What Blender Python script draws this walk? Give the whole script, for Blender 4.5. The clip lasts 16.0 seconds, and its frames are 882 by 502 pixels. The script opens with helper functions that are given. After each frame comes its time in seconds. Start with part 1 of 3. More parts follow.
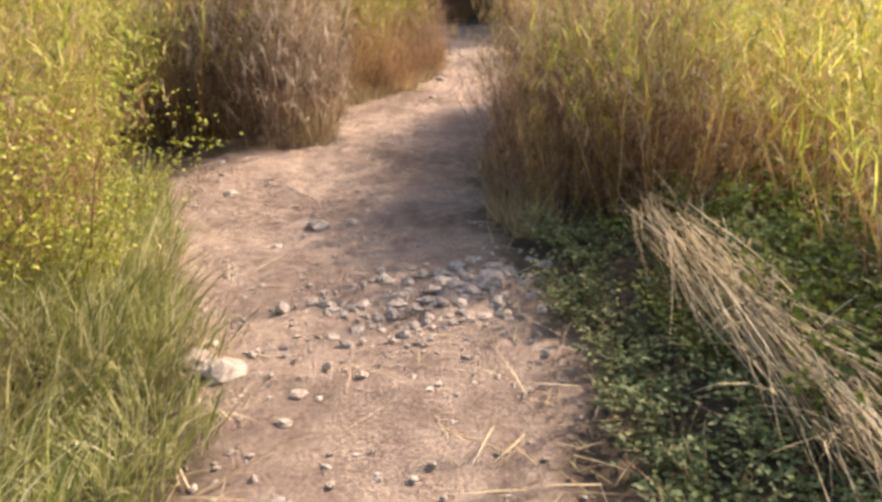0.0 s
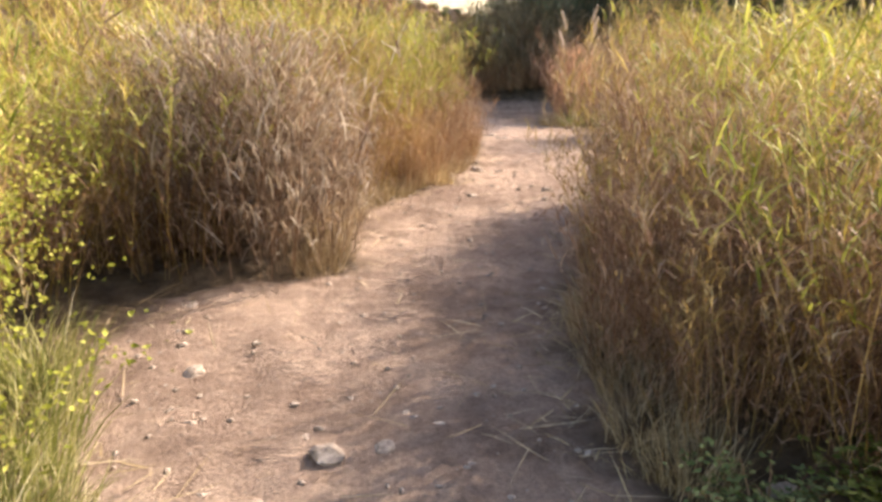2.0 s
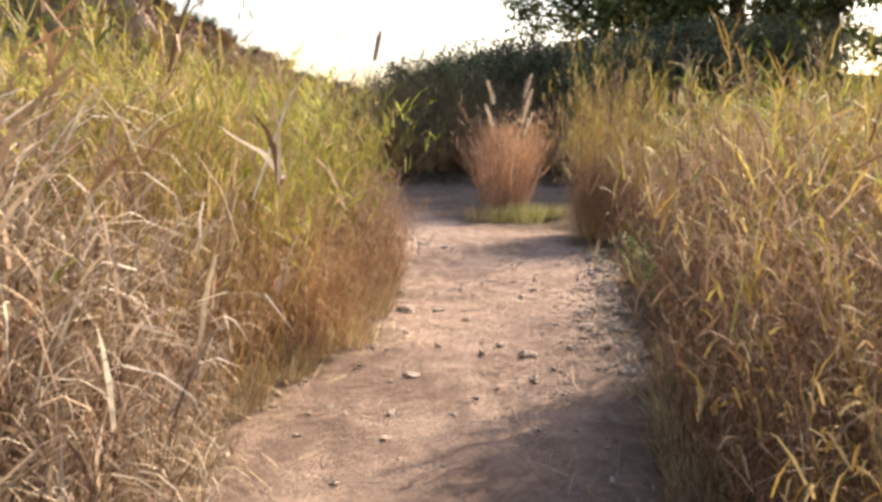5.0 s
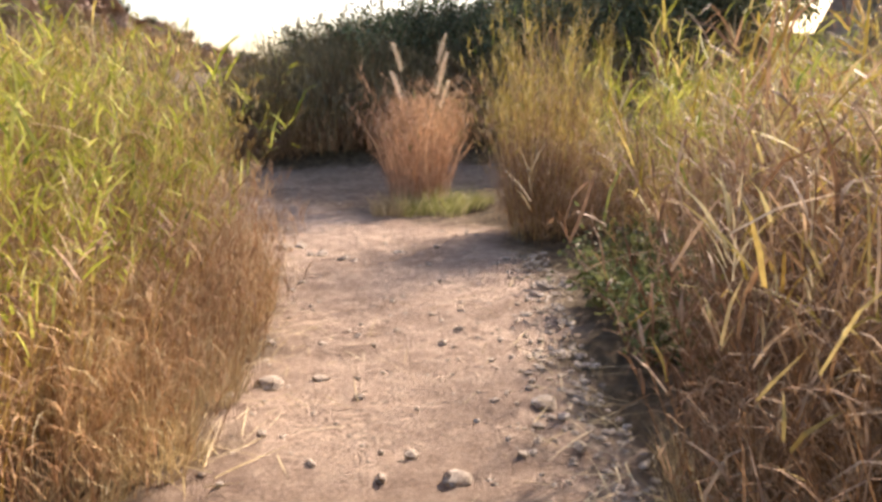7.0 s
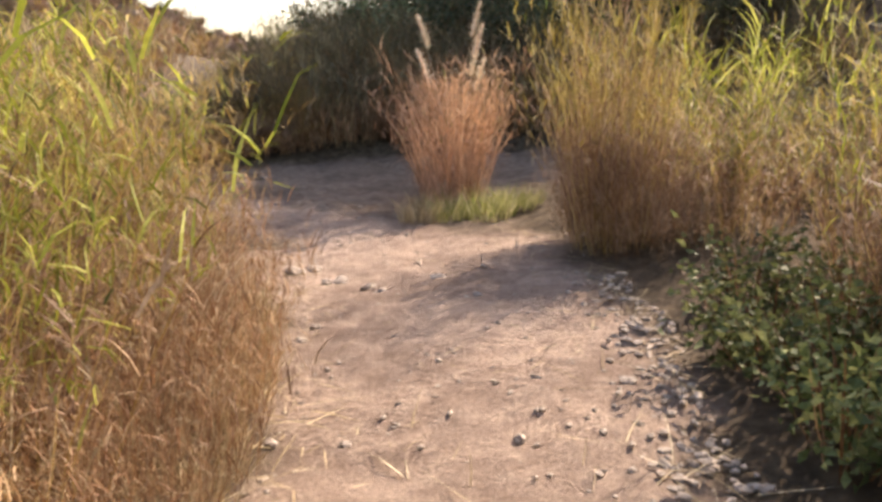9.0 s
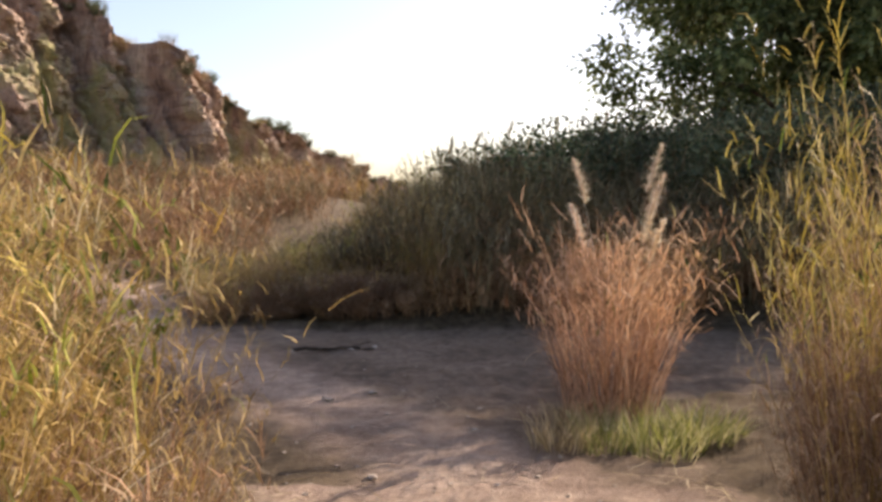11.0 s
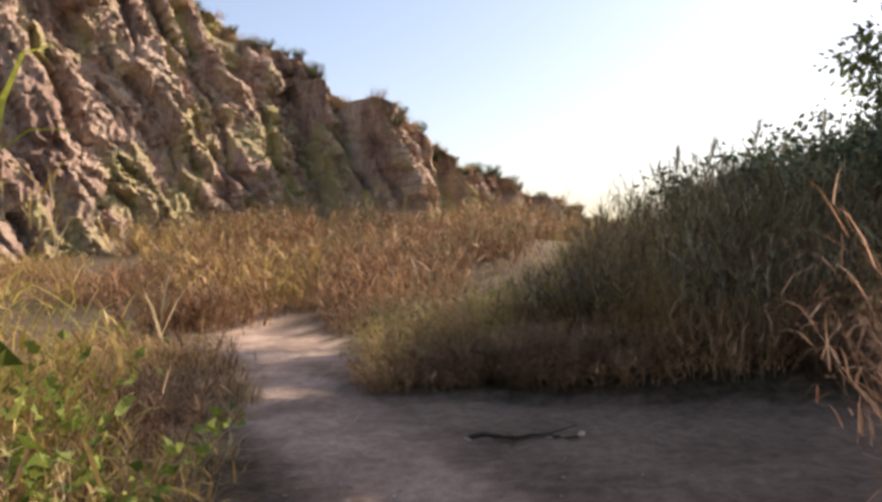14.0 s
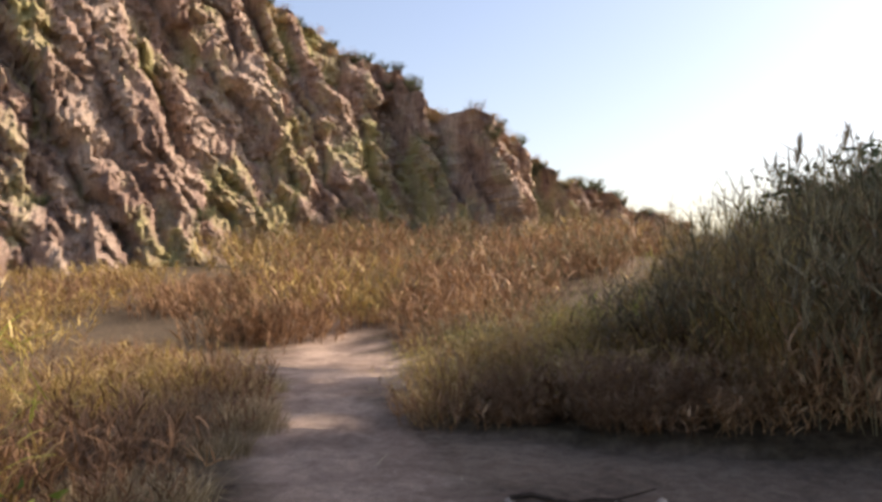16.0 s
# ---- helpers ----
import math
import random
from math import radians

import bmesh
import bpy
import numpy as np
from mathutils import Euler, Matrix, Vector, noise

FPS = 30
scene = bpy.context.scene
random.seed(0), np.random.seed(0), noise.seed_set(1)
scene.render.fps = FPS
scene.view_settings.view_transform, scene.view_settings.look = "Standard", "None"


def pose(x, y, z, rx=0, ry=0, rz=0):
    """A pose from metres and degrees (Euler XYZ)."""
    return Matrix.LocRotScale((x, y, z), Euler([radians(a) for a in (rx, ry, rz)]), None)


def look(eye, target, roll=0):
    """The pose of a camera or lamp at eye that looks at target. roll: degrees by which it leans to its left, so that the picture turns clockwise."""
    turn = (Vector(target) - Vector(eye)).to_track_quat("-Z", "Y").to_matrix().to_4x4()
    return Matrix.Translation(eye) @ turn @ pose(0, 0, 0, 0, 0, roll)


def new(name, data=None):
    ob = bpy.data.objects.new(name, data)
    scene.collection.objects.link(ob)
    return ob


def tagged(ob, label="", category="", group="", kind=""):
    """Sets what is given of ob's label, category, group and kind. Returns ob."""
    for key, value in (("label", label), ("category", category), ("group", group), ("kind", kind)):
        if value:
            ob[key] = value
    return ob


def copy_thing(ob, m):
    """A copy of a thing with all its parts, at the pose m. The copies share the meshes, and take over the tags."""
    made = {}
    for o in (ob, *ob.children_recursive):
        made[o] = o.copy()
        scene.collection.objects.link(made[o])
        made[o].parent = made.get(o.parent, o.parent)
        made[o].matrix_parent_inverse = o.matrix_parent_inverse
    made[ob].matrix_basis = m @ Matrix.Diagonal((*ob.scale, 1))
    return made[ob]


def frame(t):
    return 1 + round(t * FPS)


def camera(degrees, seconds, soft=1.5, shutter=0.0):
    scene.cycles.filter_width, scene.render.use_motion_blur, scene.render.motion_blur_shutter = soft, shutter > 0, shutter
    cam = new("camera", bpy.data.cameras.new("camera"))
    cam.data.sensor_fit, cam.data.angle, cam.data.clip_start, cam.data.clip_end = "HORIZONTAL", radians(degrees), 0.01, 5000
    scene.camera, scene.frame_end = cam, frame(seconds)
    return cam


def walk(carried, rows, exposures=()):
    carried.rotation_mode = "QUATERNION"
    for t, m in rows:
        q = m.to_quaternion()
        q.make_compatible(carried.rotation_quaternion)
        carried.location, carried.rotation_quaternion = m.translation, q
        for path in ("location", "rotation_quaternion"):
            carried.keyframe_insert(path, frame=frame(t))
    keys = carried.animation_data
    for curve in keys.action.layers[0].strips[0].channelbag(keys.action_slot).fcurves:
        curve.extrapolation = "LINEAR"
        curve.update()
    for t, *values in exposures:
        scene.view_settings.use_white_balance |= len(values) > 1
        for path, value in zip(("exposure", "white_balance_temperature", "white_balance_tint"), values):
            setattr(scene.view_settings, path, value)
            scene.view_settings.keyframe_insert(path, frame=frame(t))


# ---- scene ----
cam = camera(59.3, 16.0, soft=3.2)
PATH = [
    (0.0, pose(0.0, 0.0, 1.522, 69.7, -0.0, 0.0)),
    (0.5, pose(-0.034, 0.431, 1.518, 69.5, -0.57, 1.06)),
    (1.0, pose(-0.161, 0.984, 1.517, 71.91, -0.31, 2.04)),
    (1.5, pose(-0.215, 1.448, 1.491, 72.91, -0.64, 1.73)),
    (2.0, pose(-0.303, 1.984, 1.502, 74.6, -0.23, 0.83)),
    (2.5, pose(-0.401, 2.463, 1.528, 76.8, 0.55, 0.33)),
    (3.0, pose(-0.43, 3.094, 1.529, 77.9, 0.28, 0.75)),
    (3.5, pose(-0.533, 3.567, 1.542, 78.9, 0.02, 0.63)),
    (4.0, pose(-0.552, 4.069, 1.502, 79.71, -0.75, -5.8)),
    (4.5, pose(-0.557, 4.577, 1.523, 80.03, -1.06, -6.33)),
    (7.0, pose(-0.016, 7.111, 1.507, 77.73, 0.42, -13.38)),
    (7.5, pose(-0.098, 7.27, 1.5, 77.78, 1.16, -10.47)),
    (8.0, pose(0.029, 7.656, 1.464, 77.36, 0.57, -11.27)),
    (8.5, pose(0.088, 8.039, 1.48, 76.46, 0.57, -11.27)),
    (9.0, pose(0.122, 8.609, 1.495, 76.34, 2.18, -12.33)),
    (9.5, pose(0.26, 9.179, 1.517, 82.63, 0.75, -13.25)),
    (12.0, pose(0.612, 11.772, 1.544, 88.23, -0.11, 8.17)),
    (12.5, pose(0.568, 12.172, 1.502, 89.34, 0.27, 10.55)),
    (13.0, pose(0.56, 12.521, 1.49, 90.75, 0.16, 13.36)),
    (13.5, pose(0.559, 12.868, 1.473, 91.06, 0.91, 15.04)),
    (14.0, pose(0.537, 13.271, 1.463, 90.86, 1.91, 15.0)),
    (14.5, pose(0.579, 13.604, 1.49, 91.36, 2.02, 15.2)),
    (15.0, pose(0.568, 14.055, 1.46, 91.95, 1.47, 13.82)),
    (15.5, pose(0.57, 14.405, 1.42, 92.07, 0.68, 17.24)),
    (16.0, pose(0.569, 14.783, 1.382, 92.31, 0.85, 22.64)),
]
walk(cam, PATH, [(0.0, 1.0, 6900, 22), (2.0, 1.15, 6900, 22), (4.5, 0.95, 6900, 22), (7.0, 1.06, 6900, 22), (9.5, 1.03, 6900, 22), (12.0, 0.6, 6900, 22), (16.0, 0.6, 6900, 22)])

# ---- light ----
SUN_EL, SUN_AZ = 36.0, 54.0          # degrees; azimuth from +y towards +x
world = bpy.data.worlds.new("sky")
scene.world = world
world.use_nodes = True
wn, wl = world.node_tree.nodes, world.node_tree.links
sky = wn.new("ShaderNodeTexSky")
sky.sky_type = "NISHITA"
sky.sun_disc = False
sky.sun_elevation, sky.sun_rotation = radians(SUN_EL), radians(SUN_AZ)
sky.dust_density, sky.air_density, sky.ozone_density = 2.0, 1.2, 1.0
wn["Background"].inputs["Strength"].default_value = 0.15
wl.new(sky.outputs[0], wn["Background"].inputs["Color"])
sun_data = bpy.data.lights.new("sun", "SUN")
sun_data.energy, sun_data.angle, sun_data.color = 5.0, radians(0.6), (1.0, 0.89, 0.72)
sun = new("sun", sun_data)
sun_dir = Vector((math.sin(radians(SUN_AZ)) * math.cos(radians(SUN_EL)), math.cos(radians(SUN_AZ)) * math.cos(radians(SUN_EL)), math.sin(radians(SUN_EL))))
sun.matrix_world = look(sun_dir * 60, (0, 0, 0))

# ---- plan of the trail ----
LEFT_EDGE = [(-40, -1.1), (-3, -1.0), (2.2, -0.85), (2.9, -1.0), (4.3, -1.65), (5.5, -2.15), (6.3, -2.0), (6.85, -1.05), (8.2, -1.17), (9.4, -0.85), (10.3, -0.34), (11, -0.17), (12, -0.02), (13.6, -0.03), (15, -0.3), (16, -1.3), (17, -2.5), (19, -3.1), (21, -3.95), (24, -5.8), (27, -7.8), (34, -13), (60, -30)]
RIGHT_EDGE = [(-40, 0.6), (-3, 0.5), (2, 0.48), (3, 0.55), (4.2, 0.32), (5.5, 0.18), (6.1, 0.32), (7, 0.62), (7.9, 0.72), (8.6, 1.05), (9.6, 1.35), (10.5, 1.55), (11.3, 1.75), (12.5, 2.2), (13.8, 2.42), (14.6, 2.4), (15.8, 2.1), (16.3, 1.6), (17.2, 2.3), (17.8, 5.5), (21, 5.5), (21.4, -2.5), (24, -3.8), (27, -5.4), (34, -10.5), (60, -28)]


def edge(table, y):
    for (y0, x0), (y1, x1) in zip(table, table[1:]):
        if y <= y1:
            return x0 + (x1 - x0) * max(0.0, (y - y0)) / (y1 - y0)
    return table[-1][1]


def ramp(v):
    v = max(0.0, min(1.0, v))
    return v * v * (3 - 2 * v)


def height(x, y):
    """Ground level: nearly flat trail, banks beside it, a mound behind the clearing and a rise to the cliff."""
    l, r = edge(LEFT_EDGE, y), edge(RIGHT_EDGE, y)
    off = max(l - x, x - r, 0.0)
    h = 0.07 * ramp(off / 0.7) + 0.03 * noise.noise((x * 1.9, y * 1.9, 3.0)) + 0.035 * noise.noise((x * 4.5, y * 6, 1.0)) + 0.022 * noise.noise((x * 13, y * 15, 1.0))
    h += 0.02 * noise.noise((x * 0.6, y * 0.6, 9.0))
    if y > 21:
        h += (1.25 + 0.6 * ramp((x - 0.5) / 5)) * ramp(off / 4.5) * ramp((y - 21) / 3) * ramp((x + 3.2) / 5)
        h += 2.4 * ramp((y - 27) / 22) * ramp((4 - x) / 9)
    if x > 4:
        h += 0.7 * ramp((x - 4.5) / 6) * ramp((y - 8) / 6)
    return h


# ---- materials ----
def material(name, rough=0.85):
    m = bpy.data.materials.new(name)
    m.use_nodes = True
    n = m.node_tree.nodes
    n["Principled BSDF"].inputs["Roughness"].default_value = rough
    n["Principled BSDF"].inputs["Specular IOR Level"].default_value = 0.25
    return m, n, m.node_tree.links, n["Principled BSDF"]


def colour_ramp(n, stops):
    r = n.new("ShaderNodeValToRGB")
    while len(r.color_ramp.elements) < len(stops):
        r.color_ramp.elements.new(0.5)
    for e, (p, c) in zip(r.color_ramp.elements, stops):
        e.position, e.color = p, (*c, 1)
    return r


def noise_node(n, l, scale, detail=6.0, rough=0.6, coords=None):
    t = n.new("ShaderNodeTexNoise")
    t.inputs["Scale"].default_value, t.inputs["Detail"].default_value, t.inputs["Roughness"].default_value = scale, detail, rough
    if coords is not None:
        l.new(coords, t.inputs["Vector"])
    return t


def mix_node(n, l, fac, a, b, kind="MIX"):
    m = n.new("ShaderNodeMix")
    m.data_type, m.blend_type = "RGBA", kind
    for sock, v in ((m.inputs[0], fac), (m.inputs[6], a), (m.inputs[7], b)):
        if isinstance(v, (int, float)):
            sock.default_value = v
        elif isinstance(v, tuple):
            sock.default_value = (*v, 1)
        else:
            l.new(v, sock)
    return m.outputs[2]


def bump(n, l, bsdf, height_socket, strength, distance):
    b = n.new("ShaderNodeBump")
    b.inputs["Strength"].default_value, b.inputs["Distance"].default_value = strength, distance
    l.new(height_socket, b.inputs["Height"])
    l.new(b.outputs[0], bsdf.inputs["Normal"])


def blade_material(name, stops, through_light=0.3, rough=0.6):
    """Grass and leaves: every blade takes its own tone; thin, so that some light passes."""
    m, n, l, bsdf = material(name, rough)
    geo = n.new("ShaderNodeNewGeometry")
    obj = n.new("ShaderNodeObjectInfo")
    coord = n.new("ShaderNodeTexCoord")
    r = colour_ramp(n, stops)
    l.new(geo.outputs["Random Per Island"], r.inputs[0])
    patches = noise_node(n, l, 0.65, 4.0, 0.6, geo.outputs["Position"])
    tone = colour_ramp(n, [(0.34, (0.62, 0.56, 0.52)), (0.5, (1.0, 0.98, 0.95)), (0.66, (1.3, 1.3, 1.12))])
    l.new(patches.outputs[0], tone.inputs[0])
    c = mix_node(n, l, 1.0, r.outputs[0], tone.outputs[0], "MULTIPLY")
    fine = noise_node(n, l, 60.0, 2.0, 0.5, coord.outputs["Object"])
    t2 = colour_ramp(n, [(0.3, (0.75, 0.75, 0.75)), (0.7, (1.15, 1.15, 1.15))])
    l.new(fine.outputs[0], t2.inputs[0])
    c = mix_node(n, l, 1.0, c, t2.outputs[0], "MULTIPLY")
    hsv = n.new("ShaderNodeHueSaturation")
    vary = n.new("ShaderNodeMapRange")
    vary.inputs[3].default_value, vary.inputs[4].default_value = 0.8, 1.15
    l.new(obj.outputs["Random"], vary.inputs[0])
    l.new(vary.outputs[0], hsv.inputs["Value"])
    l.new(c, hsv.inputs["Color"])
    l.new(hsv.outputs[0], bsdf.inputs["Base Color"])
    trans = n.new("ShaderNodeBsdfTranslucent")
    l.new(hsv.outputs[0], trans.inputs["Color"])
    mix = n.new("ShaderNodeMixShader")
    mix.inputs[0].default_value = through_light
    l.new(bsdf.outputs[0], mix.inputs[1])
    l.new(trans.outputs[0], mix.inputs[2])
    l.new(mix.outputs[0], n["Material Output"].inputs["Surface"])
    return m


def ground_material():
    m, n, l, bsdf = material("trodden_earth", 0.95)
    coord = n.new("ShaderNodeTexCoord").outputs["Object"]
    big = noise_node(n, l, 0.9, 5.0, 0.6, coord)
    mid = noise_node(n, l, 7.0, 8.0, 0.7, coord)
    fine = noise_node(n, l, 60.0, 6.0, 0.75, coord)
    dirt = colour_ramp(n, [(0.3, (0.34, 0.25, 0.195)), (0.5, (0.47, 0.36, 0.285)), (0.72, (0.6, 0.48, 0.385))])
    l.new(mid.outputs[0], dirt.inputs[0])
    stain = colour_ramp(n, [(0.35, (0.66, 0.62, 0.6)), (0.62, (1.22, 1.2, 1.17))])
    l.new(big.outputs[0], stain.inputs[0])
    c = mix_node(n, l, 1.0, dirt.outputs[0], stain.outputs[0], "MULTIPLY")
    speck = colour_ramp(n, [(0.33, (0.6, 0.57, 0.53)), (0.48, (1.0, 1.0, 1.0)), (0.66, (1.3, 1.28, 1.22))])
    l.new(fine.outputs[0], speck.inputs[0])
    c = mix_node(n, l, 0.8, c, speck.outputs[0], "MULTIPLY")
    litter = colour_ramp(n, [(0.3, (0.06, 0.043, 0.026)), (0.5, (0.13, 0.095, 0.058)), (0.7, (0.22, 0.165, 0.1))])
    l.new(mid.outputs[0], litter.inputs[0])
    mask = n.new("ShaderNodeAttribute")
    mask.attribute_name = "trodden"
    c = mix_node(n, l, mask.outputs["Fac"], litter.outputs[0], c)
    l.new(c, bsdf.inputs["Base Color"])
    add = n.new("ShaderNodeMath")
    l.new(mid.outputs[0], add.inputs[0])
    l.new(fine.outputs[0], add.inputs[1])
    bump(n, l, bsdf, add.outputs[0], 1.0, 0.05)
    return m


def rock_material(name, stops, scale, lichen=0.0, bump_d=0.05, stretch=1.0):
    m, n, l, bsdf = material(name, 0.9)
    geo = n.new("ShaderNodeNewGeometry")
    grain = n.new("ShaderNodeMapping")
    grain.inputs["Scale"].default_value = (1, 1, stretch)
    grain.inputs["Rotation"].default_value = (0, 0.2 if stretch < 1 else 0, 0)
    l.new(n.new("ShaderNodeTexCoord").outputs["Object"], grain.inputs["Vector"])
    pos = grain.outputs[0]
    big = noise_node(n, l, scale, 8.0, 0.65, pos)
    r = colour_ramp(n, stops)
    l.new(big.outputs[0], r.inputs[0])
    fine = noise_node(n, l, scale * 9, 8.0, 0.75, pos)
    t = colour_ramp(n, [(0.32, (0.5, 0.47, 0.45)), (0.5, (1, 1, 1)), (0.7, (1.35, 1.32, 1.25))])
    l.new(fine.outputs[0], t.inputs[0])
    c = mix_node(n, l, 1.0, r.outputs[0], t.outputs[0], "MULTIPLY")
    if lichen:
        patch = noise_node(n, l, scale * 0.5, 6.0, 0.65, pos)
        f = colour_ramp(n, [(0.5, (0, 0, 0)), (0.62, (lichen, lichen, lichen))])
        l.new(patch.outputs[0], f.inputs[0])
        c = mix_node(n, l, f.outputs[0], c, (0.36, 0.33, 0.13))
    l.new(c, bsdf.inputs["Base Color"])
    bump(n, l, bsdf, fine.outputs[0], 1.0, bump_d)
    return m


EARTH = ground_material()
STONE = rock_material("pale_stone", [(0.3, (0.3, 0.24, 0.19)), (0.5, (0.46, 0.385, 0.31)), (0.72, (0.64, 0.56, 0.47))], 6.0, 0.0, 0.01)
CLIFF = rock_material("cliff_rock", [(0.28, (0.16, 0.105, 0.085)), (0.42, (0.36, 0.25, 0.195)), (0.56, (0.5, 0.385, 0.3)), (0.74, (0.66, 0.55, 0.44))], 0.5, 0.85, 0.3, 0.4)
YELLOW = blade_material("yellow_grass", [(0.0, (0.272, 0.207, 0.042)), (0.4, (0.488, 0.387, 0.085)), (0.75, (0.678, 0.561, 0.169)), (1.0, (0.744, 0.6, 0.31))])
LIME = blade_material("yellow_green_grass", [(0.0, (0.189, 0.221, 0.026)), (0.5, (0.391, 0.416, 0.065)), (1.0, (0.593, 0.598, 0.156))], 0.4)
STRAW = blade_material("straw", [(0.0, (0.26, 0.195, 0.104)), (0.5, (0.494, 0.39, 0.221)), (1.0, (0.754, 0.65, 0.442))], 0.25)
OCHRE = blade_material("ochre_straw", [(0.0, (0.25, 0.165, 0.045)), (0.5, (0.47, 0.335, 0.11)), (1.0, (0.66, 0.51, 0.23))], 0.33)
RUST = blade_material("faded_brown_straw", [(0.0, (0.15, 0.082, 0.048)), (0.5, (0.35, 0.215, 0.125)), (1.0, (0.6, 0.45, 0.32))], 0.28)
GREY = blade_material("weathered_straw", [(0.0, (0.209, 0.141, 0.096)), (0.5, (0.478, 0.366, 0.248)), (1.0, (0.8, 0.731, 0.579))], 0.2)
RED = blade_material("russet_stems", [(0.0, (0.207, 0.103, 0.052)), (0.5, (0.39, 0.23, 0.127)), (1.0, (0.574, 0.413, 0.252))], 0.25)
BROWN = blade_material("brown_straw", [(0.0, (0.133, 0.072, 0.036)), (0.5, (0.287, 0.162, 0.083)), (1.0, (0.464, 0.296, 0.173))], 0.22)
GREEN = blade_material("green_leaves", [(0.0, (0.063, 0.098, 0.017)), (0.5, (0.154, 0.21, 0.042)), (1.0, (0.336, 0.378, 0.098))], 0.35)
DARK = blade_material("dark_leaves", [(0.0, (0.081, 0.113, 0.039)), (0.5, (0.161, 0.21, 0.081)), (1.0, (0.352, 0.384, 0.161))], 0.25)
SAGE = blade_material("pale_green_grass", [(0.0, (0.1, 0.13, 0.03)), (0.4, (0.29, 0.31, 0.09)), (0.7, (0.48, 0.46, 0.21)), (1.0, (0.76, 0.7, 0.48))], 0.33)
SLATE = blade_material("grey_green_leaves", [(0.0, (0.045, 0.06, 0.033)), (0.5, (0.1, 0.12, 0.065)), (1.0, (0.2, 0.215, 0.12))], 0.25)
OLIVE = blade_material("olive_grass", [(0.0, (0.085, 0.07, 0.039)), (0.5, (0.171, 0.147, 0.079)), (1.0, (0.305, 0.248, 0.146))], 0.3)
PLUME = blade_material("plume_down", [(0.0, (0.483, 0.368, 0.287)), (0.5, (0.69, 0.564, 0.46)), (1.0, (0.8, 0.782, 0.667))], 0.45)
PINK = blade_material("pink_straw", [(0.0, (0.286, 0.156, 0.091)), (0.5, (0.546, 0.325, 0.195)), (1.0, (0.754, 0.52, 0.364))], 0.35)
BARK = rock_material("bark", [(0.3, (0.05, 0.035, 0.025)), (0.6, (0.11, 0.08, 0.055)), (0.8, (0.2, 0.15, 0.11))], 5.0, 0.0, 0.03)


# ---- mesh makers ----
def mesh_object(name, verts, faces, mat, smooth=False):
    me = bpy.data.meshes.new(name)
    me.from_pydata(verts, [], faces)
    me.materials.append(mat)
    if smooth:
        me.polygons.foreach_set("use_smooth", [True] * len(me.polygons))
    me.update()
    return new(name, me)


def part_of(ob, parent, label=""):
    ob.parent = parent
    return tagged(ob, label=label) if label else ob


class Strips:
    """Collects thin bent strips (blades, stems, leaves) for one mesh."""

    def __init__(self, seed):
        self.rng, self.v, self.f = random.Random(seed), [], []

    def strip(self, base, az, tilt, length, width, droop, segs=4, taper=1.0, wobble=0.0):
        """From base towards az; tilt from upright and droop (added tilt along the strip) in radians. Returns its points."""
        g = self.rng
        p, step, pts = Vector(base), length / segs, []
        start, face = len(self.v), az + g.uniform(-1.3, 1.3) + math.pi / 2
        side = Vector((math.cos(face), math.sin(face), g.uniform(-0.3, 0.3)))
        for i in range(segs + 1):
            pts.append(p.copy())
            k = i / segs
            w = width * (1 - taper * k ** 1.6) * (0.65 + 0.35 * min(1.0, k * 4))
            if i == segs and taper > 0.95:
                self.v.append(tuple(p))
            else:
                self.v.append(tuple(p - side * w * 0.5))
                self.v.append(tuple(p + side * w * 0.5))
            a = tilt + droop * k ** 1.3 + g.uniform(-wobble, wobble)
            z = az + g.uniform(-wobble, wobble)
            p = p + Vector((math.cos(z) * math.sin(a), math.sin(z) * math.sin(a), math.cos(a))) * step
        for i in range(segs):
            a = start + 2 * i
            if i == segs - 1 and taper > 0.95:
                self.f.append((a, a + 1, a + 2))
            else:
                self.f.append((a, a + 1, a + 3, a + 2))
        return pts

    def leaf(self, base, way, length, width):
        """A small pointed leaf with a fold."""
        d = Vector(way).normalized()
        s = d.cross(Vector((self.rng.uniform(-1, 1), self.rng.uniform(-1, 1), self.rng.uniform(-0.2, 1)))).normalized()
        n, b, i = d.cross(s), Vector(base), len(self.v)
        self.v += [tuple(b), tuple(b + d * length * 0.45 - s * width * 0.5 + n * width * 0.2), tuple(b + d * length * 0.45 + s * width * 0.5 + n * width * 0.2), tuple(b + d * length - n * length * 0.15)]
        self.f += [(i, i + 1, i + 2), (i + 1, i + 3, i + 2)]

    def make(self, name, mat, parent=None, label=""):
        ob = mesh_object(name, self.v, self.f, mat)
        if parent and name != "plume":
            tagged(ob, kind="stuff")
        return part_of(ob, parent, label) if parent else ob


def disc(g, r):
    a, q = g.uniform(0, math.tau), r * math.sqrt(g.random())
    return math.cos(a) * q, math.sin(a) * q, a


